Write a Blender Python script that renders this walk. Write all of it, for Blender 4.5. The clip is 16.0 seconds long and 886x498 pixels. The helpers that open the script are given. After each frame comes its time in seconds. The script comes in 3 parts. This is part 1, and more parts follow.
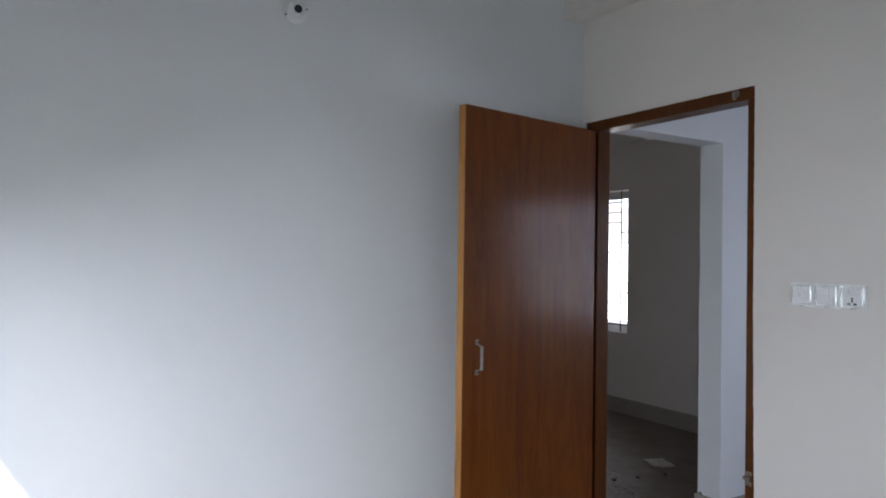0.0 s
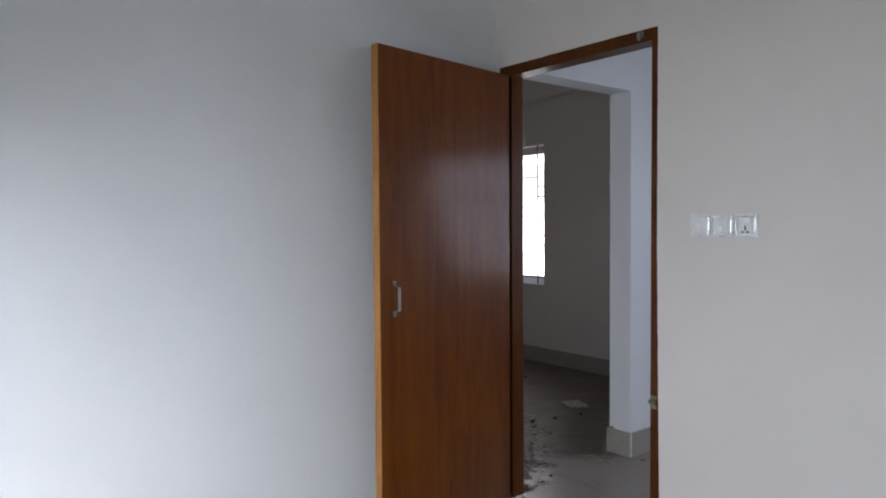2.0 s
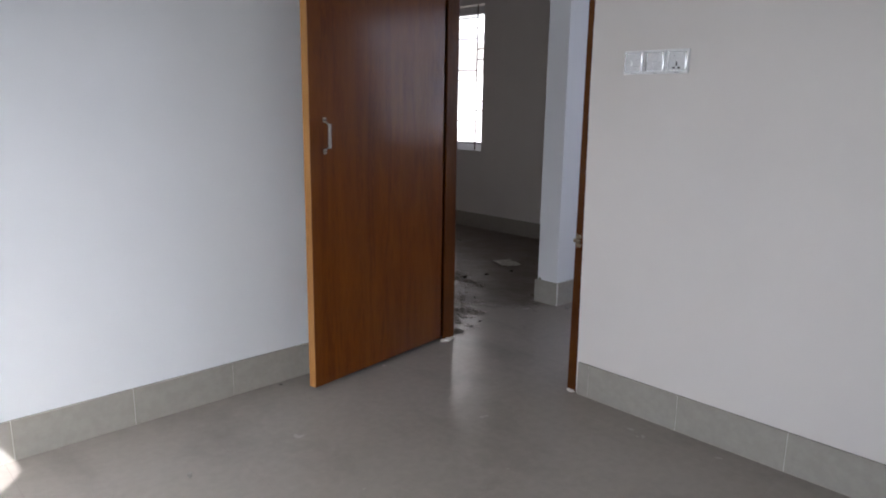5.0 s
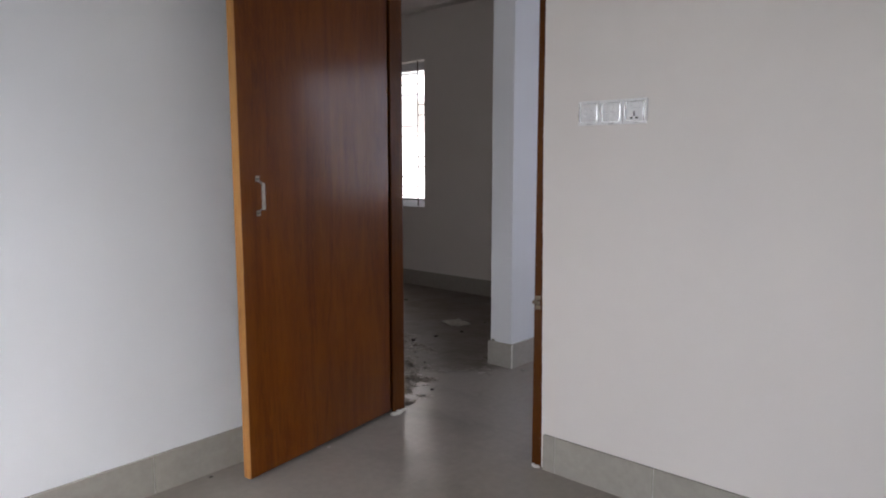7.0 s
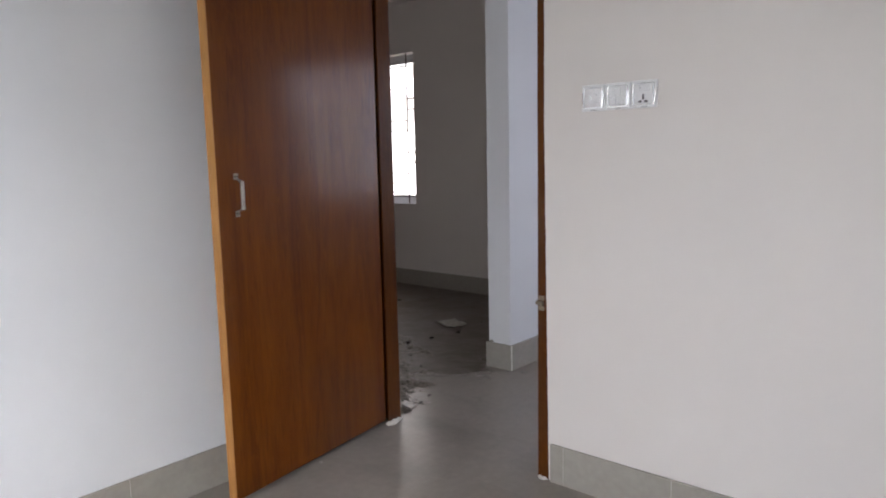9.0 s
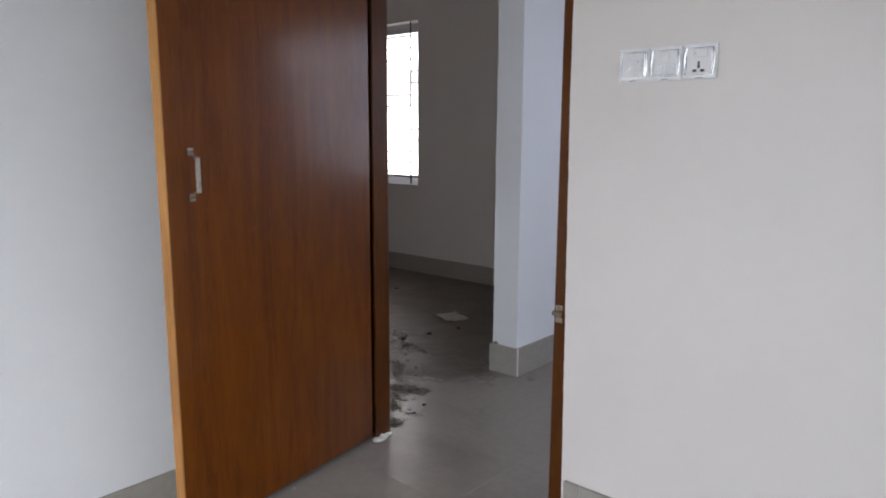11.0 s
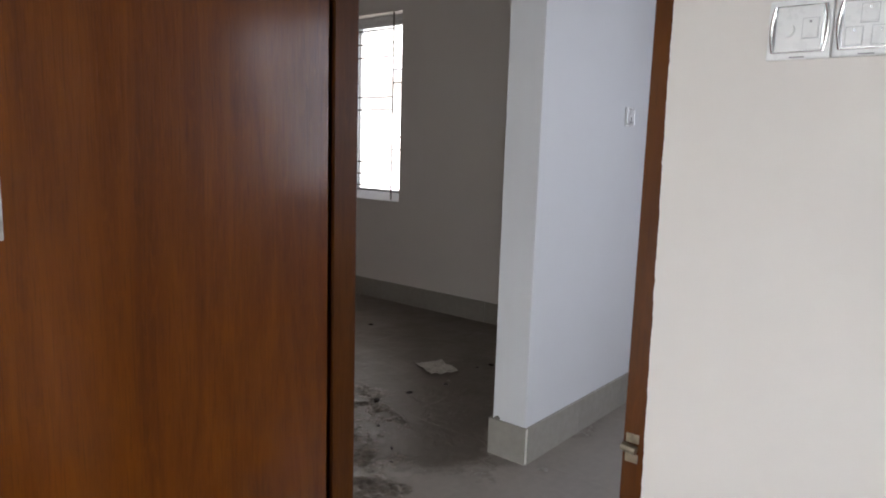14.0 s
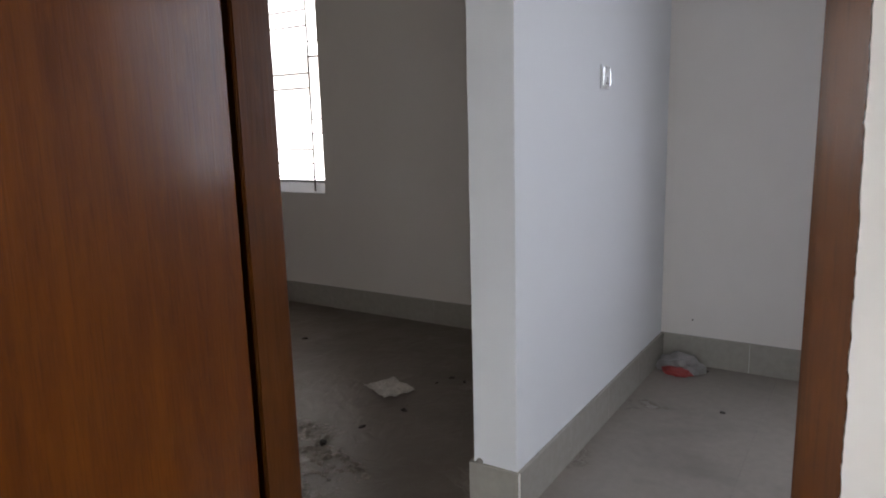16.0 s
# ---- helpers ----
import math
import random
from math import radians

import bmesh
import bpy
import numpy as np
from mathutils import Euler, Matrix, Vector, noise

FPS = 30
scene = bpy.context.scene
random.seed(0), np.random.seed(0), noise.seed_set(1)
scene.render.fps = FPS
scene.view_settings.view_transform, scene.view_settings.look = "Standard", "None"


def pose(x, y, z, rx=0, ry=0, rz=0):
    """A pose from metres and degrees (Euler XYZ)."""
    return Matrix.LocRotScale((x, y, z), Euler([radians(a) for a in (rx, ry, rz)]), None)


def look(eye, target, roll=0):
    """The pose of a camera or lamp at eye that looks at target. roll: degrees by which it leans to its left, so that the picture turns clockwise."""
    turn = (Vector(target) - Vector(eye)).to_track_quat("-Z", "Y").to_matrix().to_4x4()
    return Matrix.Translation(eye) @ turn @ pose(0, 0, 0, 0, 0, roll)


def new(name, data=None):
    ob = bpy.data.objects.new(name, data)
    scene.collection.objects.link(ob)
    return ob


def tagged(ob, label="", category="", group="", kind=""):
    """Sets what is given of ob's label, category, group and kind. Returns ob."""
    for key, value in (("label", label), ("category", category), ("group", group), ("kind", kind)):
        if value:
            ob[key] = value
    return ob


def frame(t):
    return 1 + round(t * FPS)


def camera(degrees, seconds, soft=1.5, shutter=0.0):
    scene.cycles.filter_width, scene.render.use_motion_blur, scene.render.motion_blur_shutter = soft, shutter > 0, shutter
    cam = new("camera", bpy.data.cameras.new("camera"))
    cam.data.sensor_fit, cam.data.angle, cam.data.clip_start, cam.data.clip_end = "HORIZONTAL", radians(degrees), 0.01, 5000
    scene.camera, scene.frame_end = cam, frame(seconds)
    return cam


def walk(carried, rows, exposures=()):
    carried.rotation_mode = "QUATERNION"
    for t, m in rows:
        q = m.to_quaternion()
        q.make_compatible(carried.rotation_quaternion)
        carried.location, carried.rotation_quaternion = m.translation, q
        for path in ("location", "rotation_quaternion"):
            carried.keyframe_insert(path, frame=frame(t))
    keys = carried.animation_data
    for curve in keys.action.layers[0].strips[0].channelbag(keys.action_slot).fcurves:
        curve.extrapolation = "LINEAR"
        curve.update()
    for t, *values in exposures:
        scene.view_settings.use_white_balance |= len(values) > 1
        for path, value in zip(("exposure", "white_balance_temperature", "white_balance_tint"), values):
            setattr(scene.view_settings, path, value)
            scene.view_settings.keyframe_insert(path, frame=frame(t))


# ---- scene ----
cam = camera(66.6, 16.0, soft=1.9)
PATH = [
    (0, (1.191, 1.233, 1.5), (2.246, 2.932, 1.523), 0.8),
    (0.5, (1.191, 1.222, 1.473), (2.282, 2.897, 1.446), 1.0),
    (1, (1.207, 1.231, 1.445), (2.357, 2.867, 1.389), 0.3),
    (1.5, (1.209, 1.225, 1.419), (2.42, 2.816, 1.373), 0.2),
    (2, (1.212, 1.214, 1.396), (2.453, 2.78, 1.322), -0.4),
    (2.5, (1.224, 1.212, 1.353), (2.52, 2.723, 1.159), 0.7),
    (3, (1.226, 1.191, 1.324), (2.563, 2.664, 1.117), 2.1),
    (3.5, (1.225, 1.186, 1.294), (2.557, 2.642, 0.964), 2.4),
    (4, (1.221, 1.185, 1.255), (2.557, 2.614, 0.836), 2.1),
    (4.2, (1.219, 1.185, 1.245), (2.549, 2.62, 0.829), 1.5),
    (6.3, (1.323, 1.277, 1.19), (2.744, 2.632, 0.808), 1.3),
    (6.5, (1.345, 1.306, 1.196), (2.79, 2.648, 0.861), 1.3),
    (7, (1.378, 1.374, 1.209), (2.864, 2.688, 0.955), 0.0),
    (7.5, (1.397, 1.431, 1.212), (2.925, 2.716, 1.089), -0.4),
    (8, (1.41, 1.454, 1.214), (2.949, 2.725, 1.091), 0.1),
    (8.5, (1.436, 1.47, 1.201), (2.967, 2.737, 0.979), -0.4),
    (9, (1.507, 1.506, 1.194), (3.008, 2.801, 0.93), -1.2),
    (9.2, (1.533, 1.518, 1.193), (3.02, 2.828, 0.927), -1.5),
    (11.5, (1.923, 1.875, 1.192), (3.412, 3.169, 0.859), 0.5),
    (12, (2.008, 1.98, 1.201), (3.505, 3.266, 0.876), -0.2),
    (12.5, (2.112, 2.072, 1.179), (3.618, 3.344, 0.84), 1.2),
    (13, (2.27, 2.182, 1.196), (3.764, 3.458, 0.82), 1.0),
    (13.2, (2.307, 2.214, 1.197), (3.78, 3.523, 0.858), 2.1),
    (13.5, (2.361, 2.261, 1.207), (3.848, 3.562, 0.897), 1.3),
    (14, (2.438, 2.35, 1.196), (3.969, 3.602, 0.899), 1.8),
    (14.5, (2.537, 2.496, 1.192), (4.151, 3.619, 0.828), 1.0),
    (15, (2.629, 2.604, 1.219), (4.292, 3.654, 0.854), -0.8),
    (15.5, (2.732, 2.705, 1.207), (4.397, 3.761, 0.874), -1.1),
    (16, (2.83, 2.783, 1.188), (4.485, 3.849, 0.834), -1.5),
]
EXPOSURES = [
    (0.0, 1.43, 5650, 10), (1.5, 1.44, 5700, 10), (2.0, 1.50, 5730, 11), (3.0, 1.43, 5700, 11), (4.0, 1.40, 5750, 12), (6.5, 1.46, 6000, 14), (8.0, 1.66, 6150, 15),
    (9.0, 1.76, 6080, 14), (11.5, 1.84, 5850, 12), (12.5, 2.03, 5950, 12), (13.5, 2.10, 6080, 11), (14.5, 1.96, 6150, 10), (15.0, 1.97, 6150, 10), (16.0, 2.00, 6150, 10),
]
walk(cam, [(t, look(eye, target, roll)) for t, eye, target, roll in PATH], EXPOSURES)

# ---- light ----
SUN_WAY = Vector((1.0, 1.2, -1.7)).normalized()
world = bpy.data.worlds.new("sky")
scene.world = world
world.use_nodes = True
wn = world.node_tree.nodes
sky = wn.new("ShaderNodeTexSky")
sky.sky_type = "NISHITA"
sky.sun_disc = False
sky.sun_elevation = math.asin(-SUN_WAY.z)
sky.sun_rotation = math.atan2(-SUN_WAY.x, -SUN_WAY.y) % (2 * math.pi)
sky.dust_density = 6.0
world.node_tree.links.new(sky.outputs[0], wn["Background"].inputs[0])
wn["Background"].inputs[1].default_value = 0.11

sun = new("sun", bpy.data.lights.new("sun", "SUN"))
sun.data.energy = 5.0
sun.data.angle = radians(0.5)
sun.data.color = (1.0, 0.95, 0.88)
sun.matrix_world = look((0, 0, 20), Vector((0, 0, 20)) + SUN_WAY)


def window_light(name, x, y, z, width, height, aim, watts, colour, dip=0.45):
    """An area lamp for the light from a window's opening, shining towards aim (+1 or -1 along x)."""
    lamp = new(name, bpy.data.lights.new(name, "AREA"))
    lamp.data.shape, lamp.data.size, lamp.data.size_y = "RECTANGLE", width, height
    lamp.data.energy, lamp.data.color = watts, colour
    lamp.matrix_world = look((x, y, z), (x + aim, y, z - dip))
    return lamp


SKY_BLUE = (1.0, 0.985, 0.98)
window_light("sky_light_west", 0.36, 2.60, 1.30, 0.95, 1.50, 1, 8.5, SKY_BLUE, 2.0)
# Lamp of the second west window, which is unseen and added.
window_light("sky_light_west", 0.36, 0.97, 1.30, 1.45, 1.50, 1, 5.5, SKY_BLUE, 2.2)
window_light("sky_light_hall", 6.42, 1.82, 1.45, 1.30, 1.25, -1, 7.8, (0.93, 0.92, 1.0))
# Added fill in the far window; its warm tint stands in for floor bounce.
window_light("sky_and_bounce_light_room", 6.42, 6.45, 1.45, 1.15, 1.25, -1, 2.8, (1.0, 0.85, 0.76), 0.15)

# ---- plan, in metres ----
NORTH = 3.735          # inner face of the first room's north wall
DOORW = 3.56           # first room's face of the door wall
HALLX = 3.70           # hall face of the door wall
EAST = 6.185           # inner face of the east wall
PART_S, PART_N, PART_X = 3.643, 3.793, 4.550   # partition between hall and far room
WEST = 0.55
SOUTH = -0.35
FAR_N = 7.60
CEIL = 2.95


# ---- materials ----
def material(name, rough=0.5, metal=0.0):
    m = bpy.data.materials.new(name)
    m.use_nodes = True
    b = m.node_tree.nodes["Principled BSDF"]
    b.inputs["Roughness"].default_value, b.inputs["Metallic"].default_value = rough, metal
    return m, m.node_tree, b


def node(tree, kind, **values):
    n = tree.nodes.new(kind)
    for key, value in values.items():
        n.inputs[key].default_value = value
    return n


def coords(tree, scale=(1, 1, 1), space="Object"):
    c = tree.nodes.new("ShaderNodeTexCoord")
    mp = node(tree, "ShaderNodeMapping", Scale=scale)
    tree.links.new(c.outputs[space], mp.inputs["Vector"])
    return mp.outputs["Vector"]


def world_place(tree, scale=(1, 1, 1)):
    g = tree.nodes.new("ShaderNodeNewGeometry")
    mp = node(tree, "ShaderNodeMapping", Scale=scale)
    tree.links.new(g.outputs["Position"], mp.inputs["Vector"])
    return mp.outputs["Vector"]


def fbm(tree, vec, scale, detail=4.0, rough=0.55, distortion=0.0):
    n = node(tree, "ShaderNodeTexNoise", Scale=scale, Detail=detail, Roughness=rough, Distortion=distortion)
    tree.links.new(vec, n.inputs["Vector"])
    return n.outputs["Fac"]


def ramp(tree, fac, stops):
    r = tree.nodes.new("ShaderNodeValToRGB")
    e = r.color_ramp.elements
    while len(e) < len(stops):
        e.new(0.5)
    for one, (place, colour) in zip(e, stops):
        one.position, one.color = place, (*colour, 1)
    tree.links.new(fac, r.inputs["Fac"])
    return r.outputs["Color"]


def spread(tree, fac, low, high, start=0.0, end=1.0):
    r = node(tree, "ShaderNodeMapRange")
    for key, value in zip(("From Min", "From Max", "To Min", "To Max"), (start, end, low, high)):
        r.inputs[key].default_value = value
    tree.links.new(fac, r.inputs["Value"])
    return r.outputs["Result"]


def mixed(tree, fac, a, b, how="MIX"):
    m = tree.nodes.new("ShaderNodeMix")
    m.data_type, m.blend_type = "RGBA", how
    if isinstance(fac, float):
        m.inputs["Factor"].default_value = fac
    else:
        tree.links.new(fac, m.inputs["Factor"])
    for key, value in ((6, a), (7, b)):
        if isinstance(value, tuple):
            m.inputs[key].default_value = (*value, 1)
        else:
            tree.links.new(value, m.inputs[key])
    return m.outputs[2]


def bump(tree, bsdf, height, strength, distance):
    b = node(tree, "ShaderNodeBump", Strength=strength, Distance=distance)
    tree.links.new(height, b.inputs["Height"])
    tree.links.new(b.outputs["Normal"], bsdf.inputs["Normal"])


def paint_material(name, light, dark, rough=0.6):
    m, t, b = material(name, rough)
    v = world_place(t)
    blotch = fbm(t, v, 1.3, 5.0)
    fine = fbm(t, v, 260.0, 2.0)
    t.links.new(ramp(t, blotch, [(0.3, dark), (0.7, light)]), b.inputs["Base Color"])
    wave = fbm(t, v, 7.0, 3.0)
    both = node(t, "ShaderNodeMath")
    both.operation = "MULTIPLY_ADD"
    t.links.new(wave, both.inputs[0])
    both.inputs[1].default_value = 6.0
    t.links.new(fine, both.inputs[2])
    bump(t, b, both.outputs[0], 0.25, 0.0006)
    t.links.new(spread(t, blotch, rough - 0.06, rough + 0.08), b.inputs["Roughness"])
    return m


# One wall paint in two tints; warm and cool light is in the colour.
PAINT = paint_material("cool_lit_wall_paint", (0.756, 0.780, 0.804), (0.726, 0.748, 0.772))
WARM_LIT_PAINT = paint_material("warm_lit_wall_paint", (0.715, 0.688, 0.660), (0.685, 0.655, 0.627))
# Unseen ceiling, greyed to cut the light it bounces onto the upper walls.
CEILING_PAINT = paint_material("low_bounce_ceiling", (0.56, 0.55, 0.53), (0.48, 0.47, 0.45), 0.85)
PLASTER = paint_material("plaster_lip", (0.78, 0.755, 0.72), (0.66, 0.62, 0.57), 0.8)


def tile_material(name, light, dark, rough, dust_from, dust_to, soil=1.0, scuffs=1.0):
    """Polished porcelain with dust and dried mud in a pattern that runs over the whole floor."""
    m, t, b = material(name, rough)
    v = world_place(t)
    cloud = fbm(t, v, 2.6, 6.0, 0.62, 0.4)
    speck = fbm(t, v, 30.0, 3.0)
    base = ramp(t, speck, [(0.35, dark), (0.65, light)])
    info = t.nodes.new("ShaderNodeObjectInfo")
    tone = spread(t, info.outputs["Random"], 0.0, 0.10)
    base = mixed(t, tone, base, dark)
    dust = spread(t, cloud, 0.0, 1.0, dust_from, dust_to)
    crust = fbm(t, v, 13.0, 5.0, 0.60, 0.6)
    crust_mask = spread(t, crust, 0.0, 1.0, 0.36, 0.74)
    spill = node(t, "ShaderNodeVectorMath")
    spill.operation = "DISTANCE"
    t.links.new(v, spill.inputs[0])
    spill.inputs[1].default_value = (5.0, 6.2, 0.0)
    reach = spread(t, cloud, 1.95 * soil, 2.75 * soil, 0.35, 0.65)
    edge = node(t, "ShaderNodeMath")
    edge.operation = "SUBTRACT"
    t.links.new(reach, edge.inputs[0])
    t.links.new(spill.outputs["Value"], edge.inputs[1])
    muddy = spread(t, edge.outputs[0], 0.0, 1.0, -0.12, 0.12)
    cracks = spread(t, fbm(t, v, 5.0, 3.0, 0.5, 0.3), 0.0, 1.0, 0.25, 0.75)
    mud = node(t, "ShaderNodeMath")
    mud.operation = "MULTIPLY"
    t.links.new(muddy, mud.inputs[0])
    t.links.new(cracks, mud.inputs[1])
    both = node(t, "ShaderNodeMath")
    both.operation = "MULTIPLY"
    t.links.new(dust, both.inputs[0])
    t.links.new(crust_mask, both.inputs[1])
    b.inputs["Specular IOR Level"].default_value = 0.17
    colour = mixed(t, spread(t, both.outputs[0], 0.0, 0.6), base, (0.15, 0.132, 0.110))
    colour = mixed(t, spread(t, muddy, 0.0, 0.68), colour, (0.110, 0.087, 0.067))
    colour = mixed(t, spread(t, mud.outputs[0], 0.0, 0.35), colour, (0.10, 0.078, 0.058))
    scuff = fbm(t, world_place(t, (1.0, 0.6, 1.0)), 3.2, 8.0, 0.62, 0.25)
    colour = mixed(t, spread(t, scuff, 0.0, 0.42 * scuffs, 0.52, 0.80), colour, (0.12, 0.108, 0.092))
    colour = mixed(t, spread(t, scuff, 0.10 * scuffs, 0.0, 0.25, 0.46), colour, (0.36, 0.335, 0.30))
    t.links.new(colour, b.inputs["Base Color"])
    worst = node(t, "ShaderNodeMath")
    worst.operation = "MAXIMUM"
    t.links.new(both.outputs[0], worst.inputs[0])
    t.links.new(mud.outputs[0], worst.inputs[1])
    wet = node(t, "ShaderNodeMath")
    wet.operation = "MULTIPLY_ADD"
    t.links.new(muddy, wet.inputs[0])
    wet.inputs[1].default_value = 0.10
    polish = fbm(t, v, 6.0, 3.0, 0.5)
    dull = spread(t, polish, rough, rough + 0.10 * scuffs, 0.30, 0.75)
    most = node(t, "ShaderNodeMath")
    most.operation = "MAXIMUM"
    t.links.new(dull, most.inputs[0])
    t.links.new(spread(t, worst.outputs[0], rough, 0.34), most.inputs[1])
    t.links.new(most.outputs[0], wet.inputs[2])
    t.links.new(wet.outputs[0], b.inputs["Roughness"])
    relief = node(t, "ShaderNodeMath")
    relief.operation = "MULTIPLY"
    t.links.new(crust, relief.inputs[0])
    t.links.new(spread(t, muddy, 0.025, 1.0), relief.inputs[1])
    bump(t, b, relief.outputs[0], 0.7, 0.008)
    return m


FLOOR_TILE = tile_material("floor_tile", (0.275, 0.248, 0.218), (0.258, 0.232, 0.203), 0.18, 0.50, 0.85)
SKIRT_TILE = tile_material("skirting_tile", (0.352, 0.335, 0.300), (0.322, 0.306, 0.272), 0.24, 0.62, 0.9, 0.0, 0.0)
GROUT = paint_material("grout", (0.40, 0.375, 0.34), (0.34, 0.315, 0.285), 0.85)
WHITE_GROUT = paint_material("white_cement", (0.76, 0.74, 0.70), (0.62, 0.59, 0.54), 0.85)


def wood_material(name, stops, rough, coat, grain=(42.0, 42.0, 1.6), scale=1.0):
    """Varnished wood, the grain upright along the object's own z."""
    m, t, b = material(name, rough)
    v = coords(t, grain)
    wide = coords(t, (5.0, 5.0, 0.5))
    fine = fbm(t, v, 1.6 * scale, 8.0, 0.65, 0.6)
    flame = fbm(t, wide, 1.6 * scale, 5.0, 0.6, 1.6)
    pores = fbm(t, coords(t, (260.0, 260.0, 9.0)), 1.0, 2.0)
    add = node(t, "ShaderNodeMath")
    add.operation = "MULTIPLY_ADD"
    t.links.new(flame, add.inputs[0])
    add.inputs[1].default_value = 0.74
    t.links.new(spread(t, fine, 0.11, 0.32), add.inputs[2])
    colour = ramp(t, add.outputs[0], stops)
    colour = mixed(t, spread(t, pores, 0.26, 0.0, 0.30, 0.48), colour, tuple(c * 0.5 for c in stops[0][1]))
    mottle = fbm(t, coords(t, (58.0, 58.0, 13.0)), 1.0, 6.0, 0.68, 0.5)
    colour = mixed(t, spread(t, mottle, 0.0, 0.75, 0.50, 0.72), colour, tuple(c * k for c, k in zip(stops[1][1], (1.45, 1.6, 1.2))))
    t.links.new(colour, b.inputs["Base Color"])
    blotch = fbm(t, coords(t, (6.0, 6.0, 1.2)), 1.0, 4.0)
    t.links.new(spread(t, blotch, rough - 0.08, rough + 0.12, 0.3, 0.7), b.inputs["Roughness"])
    b.inputs["Coat Weight"].default_value = coat
    b.inputs["Specular IOR Level"].default_value = 0.12
    t.links.new(spread(t, blotch, 0.10, 0.22, 0.3, 0.7), b.inputs["Coat Roughness"])
    rough_mix = node(t, "ShaderNodeMath")
    rough_mix.operation = "MULTIPLY_ADD"
    t.links.new(pores, rough_mix.inputs[0])
    rough_mix.inputs[1].default_value = 0.5
    t.links.new(fine, rough_mix.inputs[2])
    bump(t, b, rough_mix.outputs[0], 0.55, 0.0016)
    return m


LEAF_WOOD = wood_material("door_veneer", [(0.24, (0.060, 0.0132, 0.0005)), (0.5, (0.110, 0.0265, 0.0007)), (0.74, (0.176, 0.0475, 0.0012))], 0.50, 0.27, (20.0, 20.0, 4.0))
FRAME_WOOD = wood_material("frame_wood", [(0.30, (0.046, 0.0122, 0.0012)), (0.5, (0.074, 0.0205, 0.0022)), (0.72, (0.104, 0.032, 0.0040))], 0.42, 0.25)
EDGE_WOOD = wood_material("pale_edge_wood", [(0.34, (0.15, 0.054, 0.012)), (0.5, (0.31, 0.136, 0.038)), (0.66, (0.44, 0.225, 0.076))], 0.5, 0.1)


def plain_material(name, colour, rough, metal=0.0, vary=0.12, scale=40.0):
    m, t, b = material(name, rough, metal)
    v = coords(t)
    n = fbm(t, v, scale, 4.0)
    t.links.new(ramp(t, n, [(0.3, tuple(c * (1 - vary) for c in colour)), (0.7, colour)]), b.inputs["Base Color"])
    t.links.new(spread(t, n, max(0.02, rough - 0.08), rough + 0.1), b.inputs["Roughness"])
    return m


PLATE_WHITE = plain_material("white_plastic", (0.80, 0.81, 0.82), 0.28, 0.0, 0.04)
PLATE_CLEAR = plain_material("silver_trim", (0.82, 0.83, 0.85), 0.16, 0.85, 0.05)
BLACK = plain_material("black_hole", (0.012, 0.012, 0.013), 0.6)
MARK_GREY = plain_material("grey_mark", (0.25, 0.25, 0.27), 0.5)
# The shade in the gap round each rocker, put into a grey.
GAP_SHADE_GREY = plain_material("gap_shade_grey", (0.58, 0.59, 0.61), 0.5)
STEEL = plain_material("worn_steel", (0.44, 0.41, 0.36), 0.34, 0.9, 0.35, 60.0)
BRASS = plain_material("dull_brass", (0.36, 0.31, 0.23), 0.36, 0.85, 0.4, 70.0)
IRON = plain_material("painted_iron", (0.10, 0.085, 0.08), 0.5, 0.2, 0.3)
ALUMINIUM = plain_material("window_aluminium", (0.62, 0.63, 0.65), 0.4, 0.5, 0.1)
PLASTIC_BAG = plain_material("bag_plastic", (0.26, 0.25, 0.245), 0.35, 0.0, 0.3, 25.0)
BAG_RED = plain_material("red_print", (0.30, 0.03, 0.025), 0.4, 0.0, 0.3, 25.0)
DEBRIS_DARK = plain_material("dark_debris", (0.035, 0.028, 0.022), 0.8, 0.0, 0.4)
DEBRIS_GREY = plain_material("mortar_debris", (0.30, 0.28, 0.25), 0.9, 0.0, 0.4)
MUD, mt, mb = material("dried_mud", 0.36)
clay = fbm(mt, world_place(mt), 24.0, 6.0, 0.65)
mt.links.new(ramp(mt, clay, [(0.30, (0.105, 0.085, 0.064)), (0.50, (0.170, 0.140, 0.108)), (0.68, (0.310, 0.270, 0.215))]), mb.inputs["Base Color"])
mt.links.new(spread(mt, clay, 0.52, 0.26, 0.35, 0.65), mb.inputs["Roughness"])
bump(mt, mb, fbm(mt, world_place(mt), 70.0, 5.0, 0.7), 0.9, 0.006)
PACKET = plain_material("crumpled_packet", (0.52, 0.49, 0.44), 0.5, 0.0, 0.35, 18.0)
FACADE = paint_material("facade_paint", (0.78, 0.77, 0.75), (0.68, 0.67, 0.65), 0.8)
FACADE_TRIM = paint_material("facade_trim", (0.45, 0.46, 0.50), (0.38, 0.39, 0.43), 0.8)
EARTH = paint_material("earth", (0.11, 0.10, 0.065), (0.05, 0.065, 0.03), 0.95)

GLASS, gt, gb = material("window_glass", 0.02)
gb.inputs["Transmission Weight"].default_value = 1.0
gb.inputs["IOR"].default_value = 1.45
gb.inputs["Base Color"].default_value = (0.95, 0.97, 0.97, 1)


